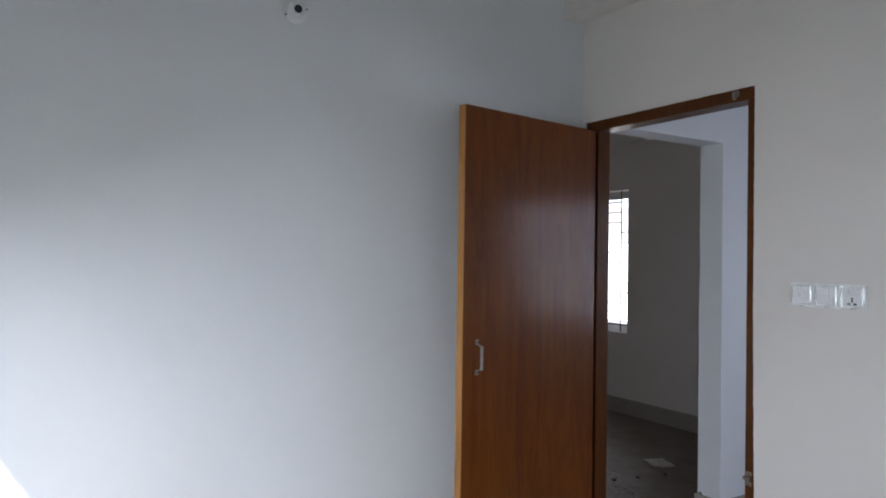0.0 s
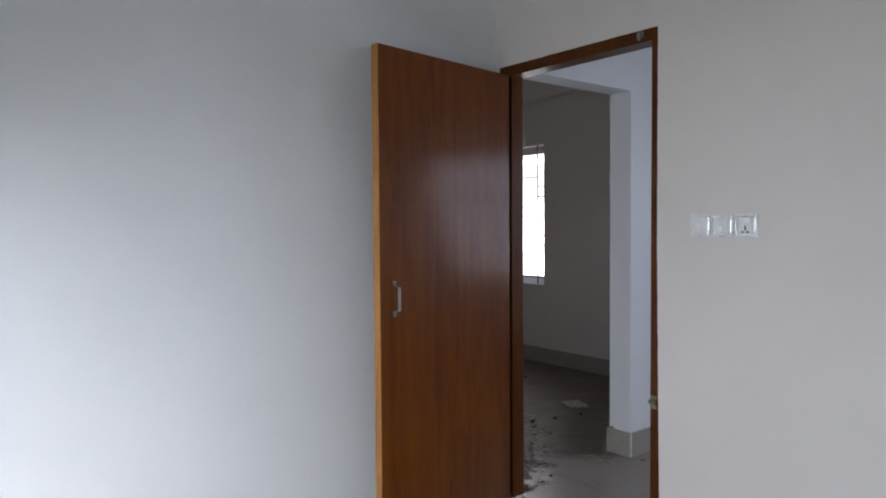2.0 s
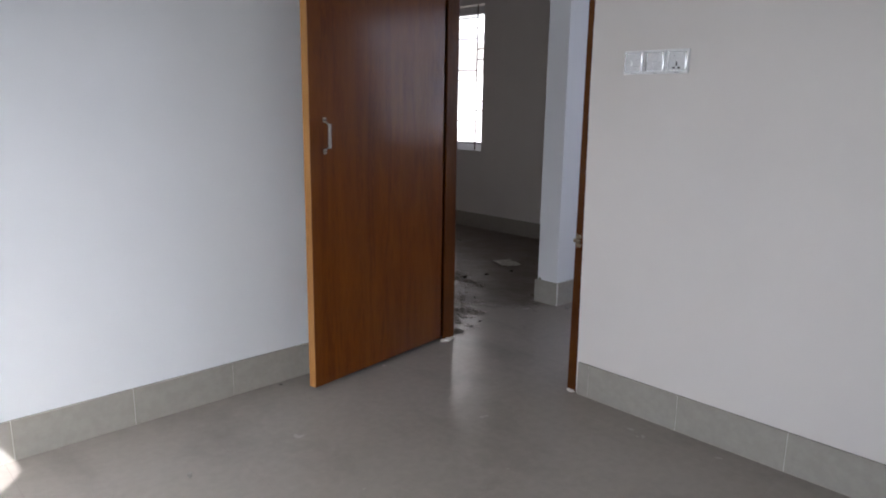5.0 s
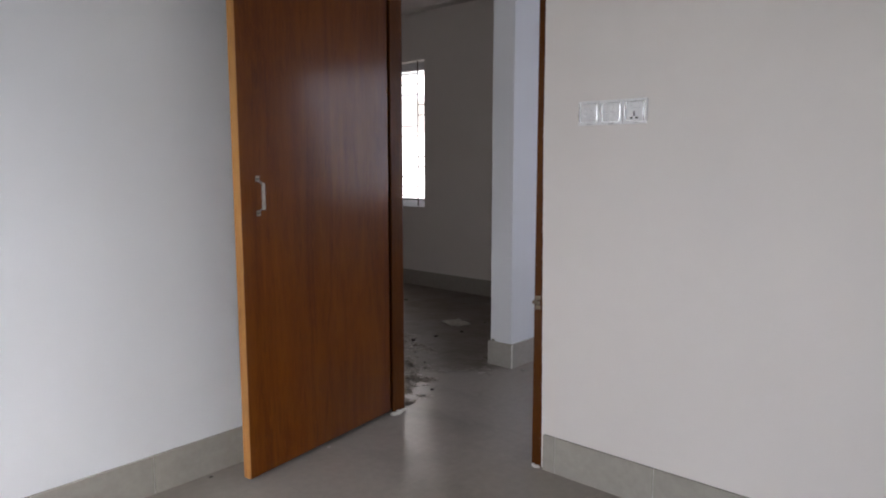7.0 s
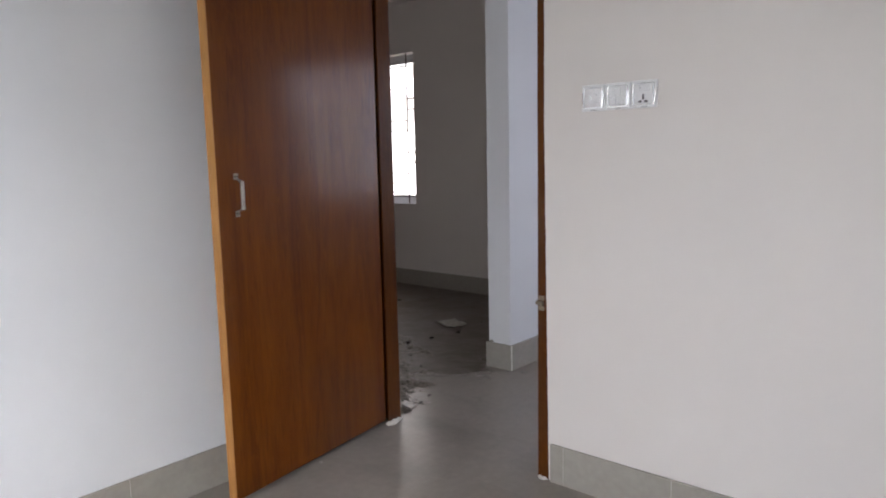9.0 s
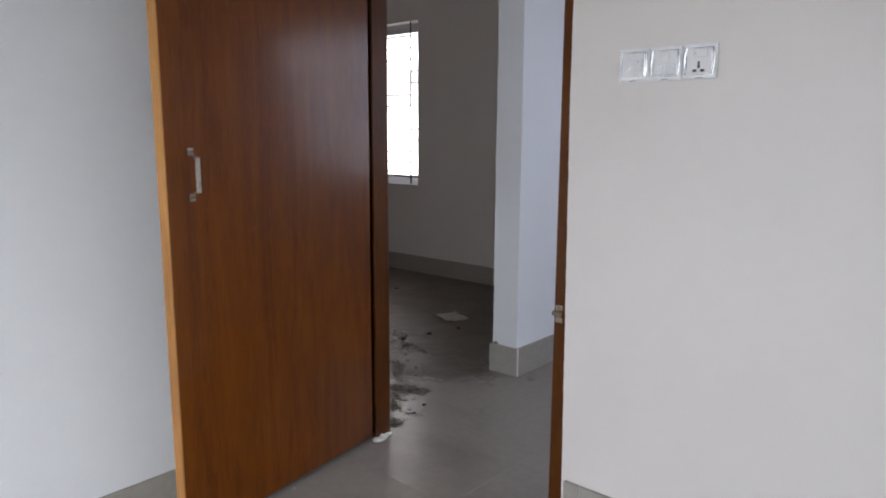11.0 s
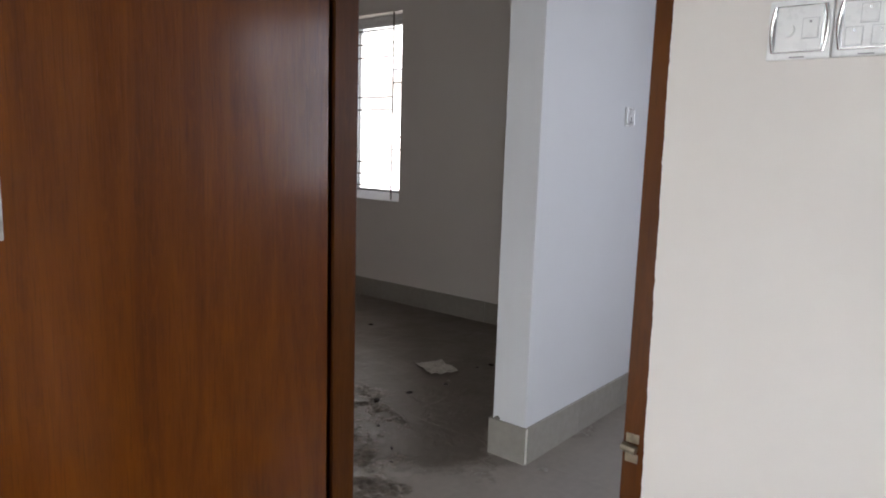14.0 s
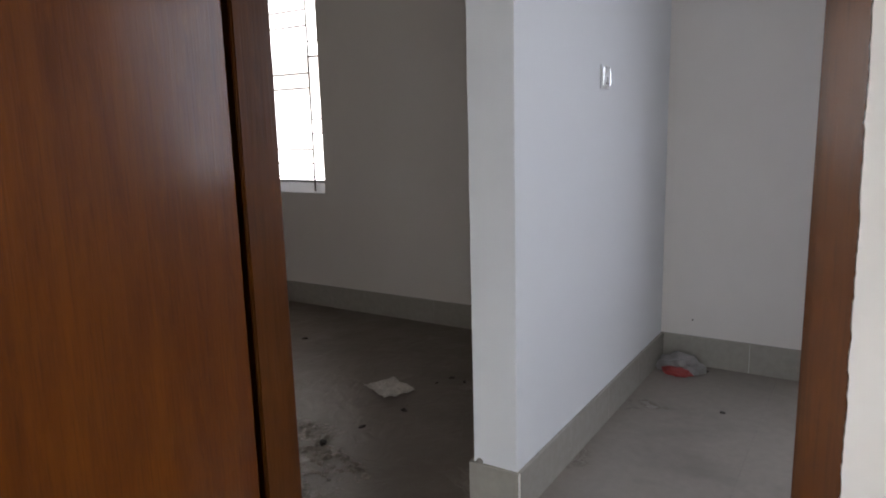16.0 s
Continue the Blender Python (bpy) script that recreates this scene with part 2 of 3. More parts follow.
# ---- mesh helpers ----
def box(bm, x0, x1, y0, y1, z0, z1, bevel=0.0):
    m = Matrix.Translation(((x0 + x1) / 2, (y0 + y1) / 2, (z0 + z1) / 2)) @ Matrix.Diagonal((x1 - x0, y1 - y0, z1 - z0, 1))
    made = bmesh.ops.create_cube(bm, size=1.0, matrix=m)["verts"]
    if bevel:
        edges = {e for v in made for e in v.link_edges}
        bmesh.ops.bevel(bm, geom=list(edges), offset=bevel, segments=2, affect="EDGES", profile=0.6)
    return made


def rod(bm, a, b, radius, sides=10, radius_b=None):
    a, b = Vector(a), Vector(b)
    m = Matrix.Translation((a + b) / 2) @ (b - a).to_track_quat("Z", "Y").to_matrix().to_4x4()
    return bmesh.ops.create_cone(bm, cap_ends=True, segments=sides, radius1=radius, radius2=radius if radius_b is None else radius_b,
                                 depth=(b - a).length, matrix=m)["verts"]


def boxes(*rows, bevel=0.0):
    bm = bmesh.new()
    for row in rows:
        box(bm, *row, bevel=bevel)
    return bm


def part(name, bm, mat, parent=None, label="", smooth=False):
    """Links a bmesh as one mesh object, under a thing or a part if one is given."""
    me = bpy.data.meshes.new(name)
    bmesh.ops.recalc_face_normals(bm, faces=bm.faces)
    bm.to_mesh(me)
    bm.free()
    me.materials.append(mat)
    if smooth:
        me.shade_smooth()
    ob = new(name, me)
    if parent:
        ob.parent = parent
    if label:
        ob["label"] = label
    return ob


def empty(name, m=None):
    ob = new(name)
    ob.empty_display_size = 0.1
    if m is not None:
        ob.matrix_world = m
    return ob


def structure(name, bm, mat, label, category):
    return tagged(part(name, bm, mat), label, category, kind="structure")


# ---- walls, floor, ceiling ----
DOOR_Y0, DOOR_Y1, DOOR_TOP = 2.777, 3.715, 2.180
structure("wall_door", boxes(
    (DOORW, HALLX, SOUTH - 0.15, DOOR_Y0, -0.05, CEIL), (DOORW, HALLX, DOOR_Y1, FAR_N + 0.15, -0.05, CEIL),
    (DOORW, HALLX, DOOR_Y0, DOOR_Y1, DOOR_TOP, CEIL)), WARM_LIT_PAINT, "off-white painted plaster wall around the doorway", "wall")
structure("beam_door", boxes((3.43, DOORW - 0.001, SOUTH, NORTH, 2.680, CEIL), bevel=0.004), WARM_LIT_PAINT, "painted concrete beam along the door wall", "beam")
structure("wall_north", boxes((WEST, DOORW, NORTH, NORTH + 0.14, -0.05, CEIL)), PAINT, "white painted plaster wall behind the door, cool light in its tint", "wall")
structure("wall_south", boxes((WEST, DOORW, SOUTH - 0.15, SOUTH, -0.05, CEIL)), PAINT, "plain off-white painted wall", "wall")
WY0, WY1, WZ0, WZ1 = 2.13, 3.10, 0.50, 2.10
# Second opening, added out of view for a larger sun patch and more bounce.
VY0, VY1 = 0.22, 1.72
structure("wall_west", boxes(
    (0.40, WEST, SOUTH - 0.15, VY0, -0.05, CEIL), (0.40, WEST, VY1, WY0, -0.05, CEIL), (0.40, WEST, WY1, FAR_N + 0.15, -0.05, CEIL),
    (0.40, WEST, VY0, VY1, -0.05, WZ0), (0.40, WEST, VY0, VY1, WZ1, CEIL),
    (0.40, WEST, WY0, WY1, -0.05, WZ0), (0.40, WEST, WY0, WY1, WZ1, CEIL)), PAINT, "unseen off-white painted wall with two window openings, one of them added", "wall")
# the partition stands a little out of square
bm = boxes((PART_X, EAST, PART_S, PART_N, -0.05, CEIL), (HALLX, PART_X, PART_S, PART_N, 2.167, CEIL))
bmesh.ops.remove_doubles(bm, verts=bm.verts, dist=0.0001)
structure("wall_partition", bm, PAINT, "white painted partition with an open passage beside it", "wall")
HY0, HY1 = 1.12, 2.50
RY0, RY1 = 5.864, 7.05
SZ0, SZ1 = 0.774, 2.180
EOUT = EAST + 0.22
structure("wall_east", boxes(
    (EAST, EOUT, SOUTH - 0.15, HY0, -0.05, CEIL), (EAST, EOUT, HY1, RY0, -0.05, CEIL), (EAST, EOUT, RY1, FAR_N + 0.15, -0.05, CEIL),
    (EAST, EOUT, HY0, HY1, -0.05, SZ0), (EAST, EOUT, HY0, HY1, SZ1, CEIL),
    (EAST, EOUT, RY0, RY1, -0.05, SZ0), (EAST, EOUT, RY0, RY1, SZ1, CEIL)), WARM_LIT_PAINT, "off-white painted outer wall with two window openings", "wall")
structure("beam_east", boxes((EAST - 0.12, EAST - 0.001, PART_N, FAR_N, 2.622, CEIL), bevel=0.004), WARM_LIT_PAINT, "painted concrete beam along the outer wall", "beam")
structure("wall_far_north", boxes((WEST, DOORW, FAR_N, FAR_N + 0.15, -0.05, CEIL), (HALLX, EAST, FAR_N, FAR_N + 0.15, -0.05, CEIL)), PAINT, "plain off-white painted wall", "wall")
structure("wall_hall_south", boxes((HALLX, EAST, SOUTH - 0.15, SOUTH, -0.05, CEIL)), PAINT, "plain off-white painted wall", "wall")
structure("ceiling", boxes((0.40, EOUT, SOUTH - 0.15, FAR_N + 0.15, CEIL, CEIL + 0.12)), CEILING_PAINT, "plastered ceiling out of view, greyed to cut its bounced light", "ceiling")
floor = structure("floor", boxes((0.40, EOUT, SOUTH - 0.15, FAR_N + 0.15, -0.25, -0.003)), GROUT, "dusty grey-beige polished tile floor", "floor")


# ---- windows ----
def window(name, x, y0, y1, z0, z1, label):
    """A two-light sliding window in a wall that runs along y, with its inner face towards -x or +x."""
    top = tagged(empty(name, pose(x, (y0 + y1) / 2, z0)), label, "window", kind="structure")
    w, h = (y1 - y0) / 2, z1 - z0
    bm = boxes((-0.035, 0.035, -w, w, 0, 0.045), (-0.035, 0.035, -w, w, h - 0.04, h), (-0.035, 0.035, -w, -w + 0.035, 0.045, h - 0.04),
               (-0.035, 0.035, w - 0.035, w, 0.045, h - 0.04), bevel=0.003)
    part("window_frame", bm, ALUMINIUM, top, "silver aluminium window frame")
    for side in (-1, 1):
        x0 = -0.022 if side < 0 else 0.004
        a, b = (-w + 0.035, 0.02) if side < 0 else (-0.02, w - 0.035)
        bm = boxes((x0, x0 + 0.018, a, a + 0.03, 0.045, h - 0.04), (x0, x0 + 0.018, b - 0.03, b, 0.045, h - 0.04),
                   (x0, x0 + 0.018, a + 0.03, b - 0.03, 0.045, 0.08), (x0, x0 + 0.018, a + 0.03, b - 0.03, h - 0.075, h - 0.04))
        sash = part("sash", bm, ALUMINIUM, top)
        pane = part("pane", boxes((x0 + 0.007, x0 + 0.011, a + 0.03, b - 0.03, 0.08, h - 0.075)), GLASS, sash)
        pane.visible_shadow = False
    return top


window("window_1", 0.46, WY0, WY1, WZ0, WZ1, "unseen aluminium sliding window in the room's outer wall")
window("added_window", 0.46, VY0, VY1, WZ0, WZ1, "unseen aluminium sliding window in the room's outer wall")
window("window_2", EAST + 0.13, HY0, HY1, SZ0, SZ1, "aluminium sliding window in the hall")
window("window_3", EAST + 0.13, RY0, RY1, SZ0, SZ1, "bright aluminium sliding window behind an iron grille")

# the sloping inner sill of the far window
bm = bmesh.new()
outline = ((-0.128, 0.0), (-0.03, 0.0), (-0.03, 0.062), (-0.128, 0.004))
f = bm.faces.new([bm.verts.new((x, -(RY1 - RY0) / 2, z)) for x, z in outline])
top = bmesh.ops.extrude_face_region(bm, geom=[f])["geom"]
bmesh.ops.translate(bm, verts=[g for g in top if isinstance(g, bmesh.types.BMVert)], vec=(0, RY1 - RY0, 0))
part("window_sill", bm, PAINT, bpy.data.objects["window_3"], "white sloping plaster sill")

grille = tagged(empty("window_grille", pose(EAST + 0.02, RY0, SZ0)), "dark painted iron grille of thin bars", "grille", kind="structure")
gh = SZ1 - SZ0
BAYS = [0.006, 0.104, 0.52, 0.618, 1.034, 1.132, 1.180]
for y in BAYS:
    part("upright_bar", boxes((-0.004, 0.004, y - 0.005, y + 0.005, 0.0, gh)), IRON, grille)
for n, (a, b) in enumerate(zip(BAYS, BAYS[1:])):
    for z in ((0.990, 0.892, 0.492, 0.397) if n % 2 == 0 else (1.290, 1.190, 1.090, 0.790, 0.695, 0.293, 0.200, 0.110)):
        part("cross_bar", boxes((-0.004, 0.004, a + 0.005, b - 0.005, z - 0.005, z + 0.005)), IRON, grille)

# ---- door ----
door = tagged(empty("door_1", pose(DOORW, 3.23, 0)), "brown varnished wooden door standing open into the room", "door", kind="structure")


def jamb_profile(points, z0, z1):
    """An upright post from its outline seen from above."""
    bm = bmesh.new()
    f = bm.faces.new([bm.verts.new((x, y, z0)) for x, y in points])
    top = bmesh.ops.extrude_face_region(bm, geom=[f])["geom"]
    bmesh.ops.translate(bm, verts=[g for g in top if isinstance(g, bmesh.types.BMVert)], vec=(0, 0, z1 - z0))
    edges = [e for e in bm.edges if abs(e.verts[0].co.z - e.verts[1].co.z) > 0.5]
    bmesh.ops.bevel(bm, geom=edges, offset=0.003, segments=2, affect="EDGES")
    return bm


# points are given from the middle of the doorway, on the wall's face
FACE, STOP, BACK = 0.002, 0.014, 0.096
L_OUT, L_REB, L_IN = 0.478, 0.464, 0.410
R_OUT, R_REB, R_IN = -0.453, -0.402, -0.396
part("jamb", jamb_profile([(FACE, L_OUT), (FACE, L_REB), (0.066, L_REB), (0.066, L_IN + 0.010), (STOP, L_IN + 0.010), (STOP, L_IN), (BACK, L_IN), (BACK, L_OUT)], 0.0, 2.125), FRAME_WOOD, door)
part("jamb", jamb_profile([(FACE, R_OUT), (FACE, R_REB), (STOP, R_REB), (STOP, R_IN), (BACK, R_IN), (BACK, R_OUT)], 0.0, 2.125), FRAME_WOOD, door)
bm = boxes((FACE, BACK, R_OUT, L_OUT, 2.125, 2.177), bevel=0.003)
part("lintel", bm, FRAME_WOOD, door)

LEAF_W, LEAF_H, LEAF_T = 0.853, 2.100, 0.036
leaf_pose = pose(3.549 - DOORW, 3.632 - 3.23, 0.024, 0, 0, 8.05)
# leaf: its hinge edge at x = 0, running to x = -width; the face towards the room at y = 0
bm = bmesh.new()
box(bm, -LEAF_W + 0.003, 0, 0, LEAF_T, 0, LEAF_H, bevel=0.0015)
leaf = part("leaf", bm, LEAF_WOOD, door)
leaf.matrix_local = leaf_pose
part("edge_band", boxes((-LEAF_W - 0.001, -LEAF_W + 0.0035, 0.0, LEAF_T, 0.001, LEAF_H - 0.001), bevel=0.001), EDGE_WOOD, leaf, "pale unvarnished wood edging")
for z in (0.22, 1.04, 1.84):
    bm = bmesh.new()
    rod(bm, (0.004, 0.030, z - 0.05), (0.004, 0.030, z + 0.05), 0.006)
    part("hinge", bm, STEEL, leaf)
# handle: a flat grip on two bent arms, each ending in a screwed foot
hx, hz = -LEAF_W + 0.078, 0.990
GRIP_OUT = 0.031


def strap(bm, rows, half):
    """A bent metal strip along z: rows of (z, distance from the leaf, half width), with a thickness."""
    rings = []
    for z, y, w in rows:
        rings.append([bm.verts.new((hx + x, -y - t, z)) for x, t in ((-w, 0.0), (w, 0.0), (w, half), (-w, half))])
    for a, b in zip(rings, rings[1:]):
        for k in range(4):
            bm.faces.new((a[k], a[(k + 1) % 4], b[(k + 1) % 4], b[k]))
    bm.faces.new(rings[0])
    bm.faces.new(rings[-1][::-1])


bm = bmesh.new()
strap(bm, [(hz + 0.018, 0.002, 0.0065), (hz + 0.022, 0.010, 0.006), (hz + 0.025, 0.022, 0.006), (hz + 0.030, GRIP_OUT - 0.002, 0.0065)], 0.0025)
strap(bm, [(hz + 0.130, 0.002, 0.0075), (hz + 0.127, 0.010, 0.0065), (hz + 0.123, 0.022, 0.0065), (hz + 0.117, GRIP_OUT - 0.002, 0.0065)], 0.0025)
box(bm, hx - 0.0075, hx + 0.0075, -GRIP_OUT - 0.005, -GRIP_OUT, hz + 0.024, hz + 0.122, bevel=0.002)
for x in (-0.0045, 0.0045):
    rod(bm, (hx + x, -GRIP_OUT - 0.0045, hz + 0.026), (hx + x, -GRIP_OUT - 0.0045, hz + 0.120), 0.0018, 8)
part("handle", bm, STEEL, leaf, "worn steel pull handle")
for z in (hz, hz + 0.126):
    part("foot_plate", boxes((hx - 0.007, hx + 0.011, -0.0035, 0.0, z, z + 0.021), bevel=0.0012), BRASS, leaf, "dull brass foot of the handle")
    bm = bmesh.new()
    for x in (-0.002, 0.006):
        rod(bm, (hx + x, -0.0048, z + 0.0105), (hx + x, -0.003, z + 0.0105), 0.0026, 8)
    part("screw", bm, BLACK, leaf, "dark screw heads")

# strike for the bolt on the right jamb, and another on the lintel
sz = 0.668
bm = boxes((FACE - 0.003, FACE, R_REB - 0.030, R_REB - 0.006, sz + 0.009, sz + 0.026), (FACE - 0.003, FACE, R_REB - 0.030, R_REB - 0.006, sz - 0.028, sz - 0.012), bevel=0.0008)
rod(bm, (FACE - 0.007, R_REB - 0.028, sz - 0.002), (FACE - 0.007, R_REB - 0.001, sz + 0.001), 0.008, 14)
part("bolt_strike", bm, BRASS, door, "dull brass bolt keeper")
bm = boxes((FACE - 0.003, FACE, -0.366, -0.335, 2.143, 2.167), bevel=0.001)
rod(bm, (FACE - 0.008, -0.350, 2.134), (FACE - 0.008, -0.350, 2.163), 0.007, 12)
part("keeper", bm, STEEL, door, "pale steel keeper on the lintel")


def ragged_lip(name, along, y_edge, y_wall, z0, z1, count):
    """Plaster feathered over the edge of the door frame, with a broken border."""
    bm = bmesh.new()
    rows = []
    for i in range(count + 1):
        f = z0 + (z1 - z0) * i / count
        n = noise.noise((f * 17.0, y_edge * 7, 0)) * 0.0007 + noise.noise((f * 70.0, y_edge * 3, 4)) * 0.0011 + noise.noise((f * 190.0, y_edge * 3, 9)) * 0.0013
        a, b = y_edge + n + (0.019 * min(1.0, f / 1.3) if along == "z" else 0.0), y_wall
        way = 1 if a > b else -1
        line = [(-0.0003, b), (-0.0012, (a + b) / 2), (-0.0018, a - 0.001 * way), (FACE + 0.001, a)]
        rows.append([bm.verts.new((x, y, f) if along == "z" else (x, f, y)) for x, y in line])
    for r, s in zip(rows, rows[1:]):
        for k in range(3):
            bm.faces.new((r[k], r[k + 1], s[k + 1], s[k]))
    ob = tagged(part(name, bm, WARM_LIT_PAINT), "ragged plaster edge along the door frame", "plaster", kind="structure")
    ob.location = (DOORW, 3.23, 0)
    return ob


ragged_lip("trim", "z", -0.452, -0.472, 0.0, 2.175, 480)
ragged_lip("trim", "y", 2.174, 2.190, R_OUT + 0.004, L_OUT, 220)


def blob(name, label, category, x, y, z, sx, sy, sz_, mat, seed, group="", kind="", rough=0.35):
    """A small irregular lump resting at z."""
    bm = bmesh.new()
    bmesh.ops.create_icosphere(bm, subdivisions=2, radius=1.0)
    for v in bm.verts:
        d = 1 + rough * noise.noise(v.co * 1.7 + Vector((seed * 3.1, seed, 0)))
        v.co = Vector((v.co.x * sx * d, v.co.y * sy * d, max(v.co.z * d, -0.35) * sz_))
    low = min(v.co.z for v in bm.verts)
    for v in bm.verts:
        v.co.z -= low
    ob = tagged(part(name, bm, mat), label, category, group, kind)
    ob.location = (x, y, z)
    ob.rotation_euler.z = seed * 1.9
    return ob


for n, (x, y, s) in enumerate(((3.570, 3.622, 0.024), (3.604, 3.628, 0.022), (3.636, 3.632, 0.018), (3.548, 2.795, 0.015), (3.556, 2.815, 0.011))):
    blob("mortar_crumb", "white cement crumb at the foot of the door frame", "debris", x, y, 0.0, s, s * 0.7, s * 0.45, WHITE_GROUT, n + 3, "crumbs at the door frame")


# ---- switch plates ----
def wall_plate(name, m, label, kind_of, group=""):
    """A square plate 88 mm wide: its face looks along -y of its own frame; z up."""
    top = tagged(empty(name, m), label, "switch plate", group)
    s = 0.0427
    part("back_plate", boxes((-s, s, -0.008, 0.0, -s, s), bevel=0.003), PLATE_WHITE, top)
    rim = boxes((-0.034, 0.034, -0.0115, -0.0075, -0.034, 0.034), bevel=0.002)
    for side in (-1, 1):
        steps = [(side * (0.0330 + 0.0042 * (1 - (k / 4) ** 2)), -0.0105, 0.033 * k / 4) for k in range(-4, 5)]
        for a, b in zip(steps, steps[1:]):
            rod(rim, a, b, 0.0026, 8)
    part("rim", rim, PLATE_CLEAR, top, "shiny silver rim")
    part("insert", boxes((-0.0305, 0.0305, -0.0135, -0.0080, -0.0315, 0.0315), bevel=0.0015), PLATE_WHITE, top)
    part("maker_mark", boxes((-0.010, 0.010, -0.0085, -0.0078, -0.0405, -0.0388)), MARK_GREY, top)
    f = -0.0135
    if kind_of == "fan":
        bm = bmesh.new()
        rod(bm, (-0.014, f - 0.006, -0.002), (-0.014, f + 0.001, -0.002), 0.0095, 20)
        part("dimmer_knob", bm, PLATE_WHITE, top)
        part("rocker_gap_shade", boxes((0.0048, 0.0272, f - 0.0006, f + 0.001, -0.0152, 0.0142)), GAP_SHADE_GREY, top)
        part("rocker", boxes((0.006, 0.026, f - 0.003, f + 0.001, -0.014, 0.013), bevel=0.0012), PLATE_WHITE, top)
        part("indicator", boxes((0.0145, 0.0175, f - 0.0036, f - 0.0029, 0.007, 0.010)), MARK_GREY, top)
    elif kind_of == "switches":
        for x0, z0 in ((-0.009, 0.002), (-0.026, -0.028), (0.006, -0.028)):
            part("rocker_gap_shade", boxes((x0 - 0.0012, x0 + 0.0212, f - 0.0006, f + 0.001, z0 - 0.0012, z0 + 0.0252)), GAP_SHADE_GREY, top)
            rocker = part("rocker", boxes((x0, x0 + 0.020, f - 0.003, f + 0.001, z0, z0 + 0.024), bevel=0.0012), PLATE_WHITE, top)
            part("indicator", boxes((x0 + 0.009, x0 + 0.0115, f - 0.0036, f - 0.0029, z0 + 0.018, z0 + 0.0205)), PLATE_CLEAR, rocker)
    else:
        part("rocker_gap_shade", boxes((-0.0132, 0.0212, f - 0.0006, f + 0.001, 0.0088, 0.0292)), GAP_SHADE_GREY, top)
        part("rocker", boxes((-0.012, 0.020, f - 0.003, f + 0.001, 0.010, 0.028), bevel=0.0012), PLATE_WHITE, top)
        part("indicator", boxes((-0.010, -0.0075, f - 0.0036, f - 0.0029, 0.0175, 0.020)), MARK_GREY, top)
        for x0, x1, z0, z1 in ((-0.0025, 0.0025, -0.013, 0.000), (-0.015, -0.006, -0.026, -0.020), (0.006, 0.015, -0.026, -0.020)):
            part("socket_hole", boxes((x0, x1, f - 0.0008, f + 0.001, z0, z1), bevel=0.0005), BLACK, top)
        bm = bmesh.new()
        rod(bm, (0, f - 0.0008, -0.014), (0, f + 0.001, -0.014), 0.0035, 12)
        for side in (-1, 1):
            rod(bm, (side * 0.008, f - 0.0008, -0.023), (side * 0.008, f + 0.001, -0.023), 0.0035, 12)
        part("socket_hole", bm, BLACK, top)
    return top


SWZ = 1.383
for n, kind_of in enumerate(("fan", "switches", "socket")):
    label = {"fan": "white fan dimmer plate with silver rim on the wall", "switches": "white three-switch plate with silver rim on the wall",
             "socket": "white switched socket plate with black pin holes"}[kind_of]
    wall_plate("switch_plate", pose(DOORW, 2.603 - 0.0875 * n, SWZ, 0, 0, -90), label, kind_of, "plates beside the door")
wall_plate("switch_plate", pose(5.276, PART_S, 1.354), "white socket plate on the hall partition", "socket")

# ---- lamp holder high on the north wall ----
lamp = tagged(empty("lamp_holder", pose(2.060, NORTH, 2.435)), "round white plastic lamp holder with an empty black socket", "lamp holder")
bm = bmesh.new()
rod(bm, (0, 0, 0), (0, -0.008, 0), 0.047, 40)
rod(bm, (0, -0.008, 0), (0, -0.018, 0), 0.046, 40, 0.034)
part("base", bm, PLATE_WHITE, lamp)
bm = bmesh.new()
rod(bm, (0, -0.016, 0), (0, -0.036, 0), 0.024, 32, 0.022)
part("collar", bm, PLATE_WHITE, lamp)
bm = bmesh.new()
rod(bm, (0, -0.035, 0), (0, -0.0372, 0), 0.0155, 28)
part("socket", bm, BLACK, lamp, "black empty bulb socket")
for x, z in ((-0.040, -0.022), (0.040, 0.012)):
    bm = bmesh.new()
    rod(bm, (x, -0.006, z), (x, -0.016, z), 0.004, 10)
    part("screw", bm, MARK_GREY, lamp)

# ---- loose things on the floor ----
def sheet(name, label, category, x, y, w, d, turn, lift, mat, seed, cells=12):
    """A flat packet, crumpled, with a real thickness."""
    bm = bmesh.new()
    bmesh.ops.create_grid(bm, x_segments=cells, y_segments=cells, size=0.5)
    for v in bm.verts:
        p = v.co.copy()
        edge = 1 - 0.12 * abs(noise.noise((p.x * 4, p.y * 4, seed)))
        h = lift * (0.55 + 0.6 * noise.noise((p.x * 3.2 + seed, p.y * 3.2, 0)) + 0.35 * noise.noise((p.x * 9, p.y * 9, seed)))
        v.co = Vector((p.x * w * edge, p.y * d * edge, max(0.002, h)))
    out = bmesh.ops.extrude_face_region(bm, geom=bm.faces[:])["geom"]
    for g in out:
        if isinstance(g, bmesh.types.BMVert):
            g.co.z = max(0.0, g.co.z - 0.004) if g.co.z > 0.006 else 0.0
    ob = tagged(part(name, bm, mat), label, category)
    ob.location, ob.rotation_euler.z = (x, y, 0.0), radians(turn)
    return ob


sheet("crumpled_packet", "pale crumpled flat packet lying on the dusty floor", "litter", 5.185, 4.618, 0.165, 0.205, -24, 0.017, PACKET, 2.3)

bag = tagged(empty("plastic_bag", pose(6.065, 3.512, 0.0)), "crumpled clear plastic bag with red print on the floor", "plastic bag")
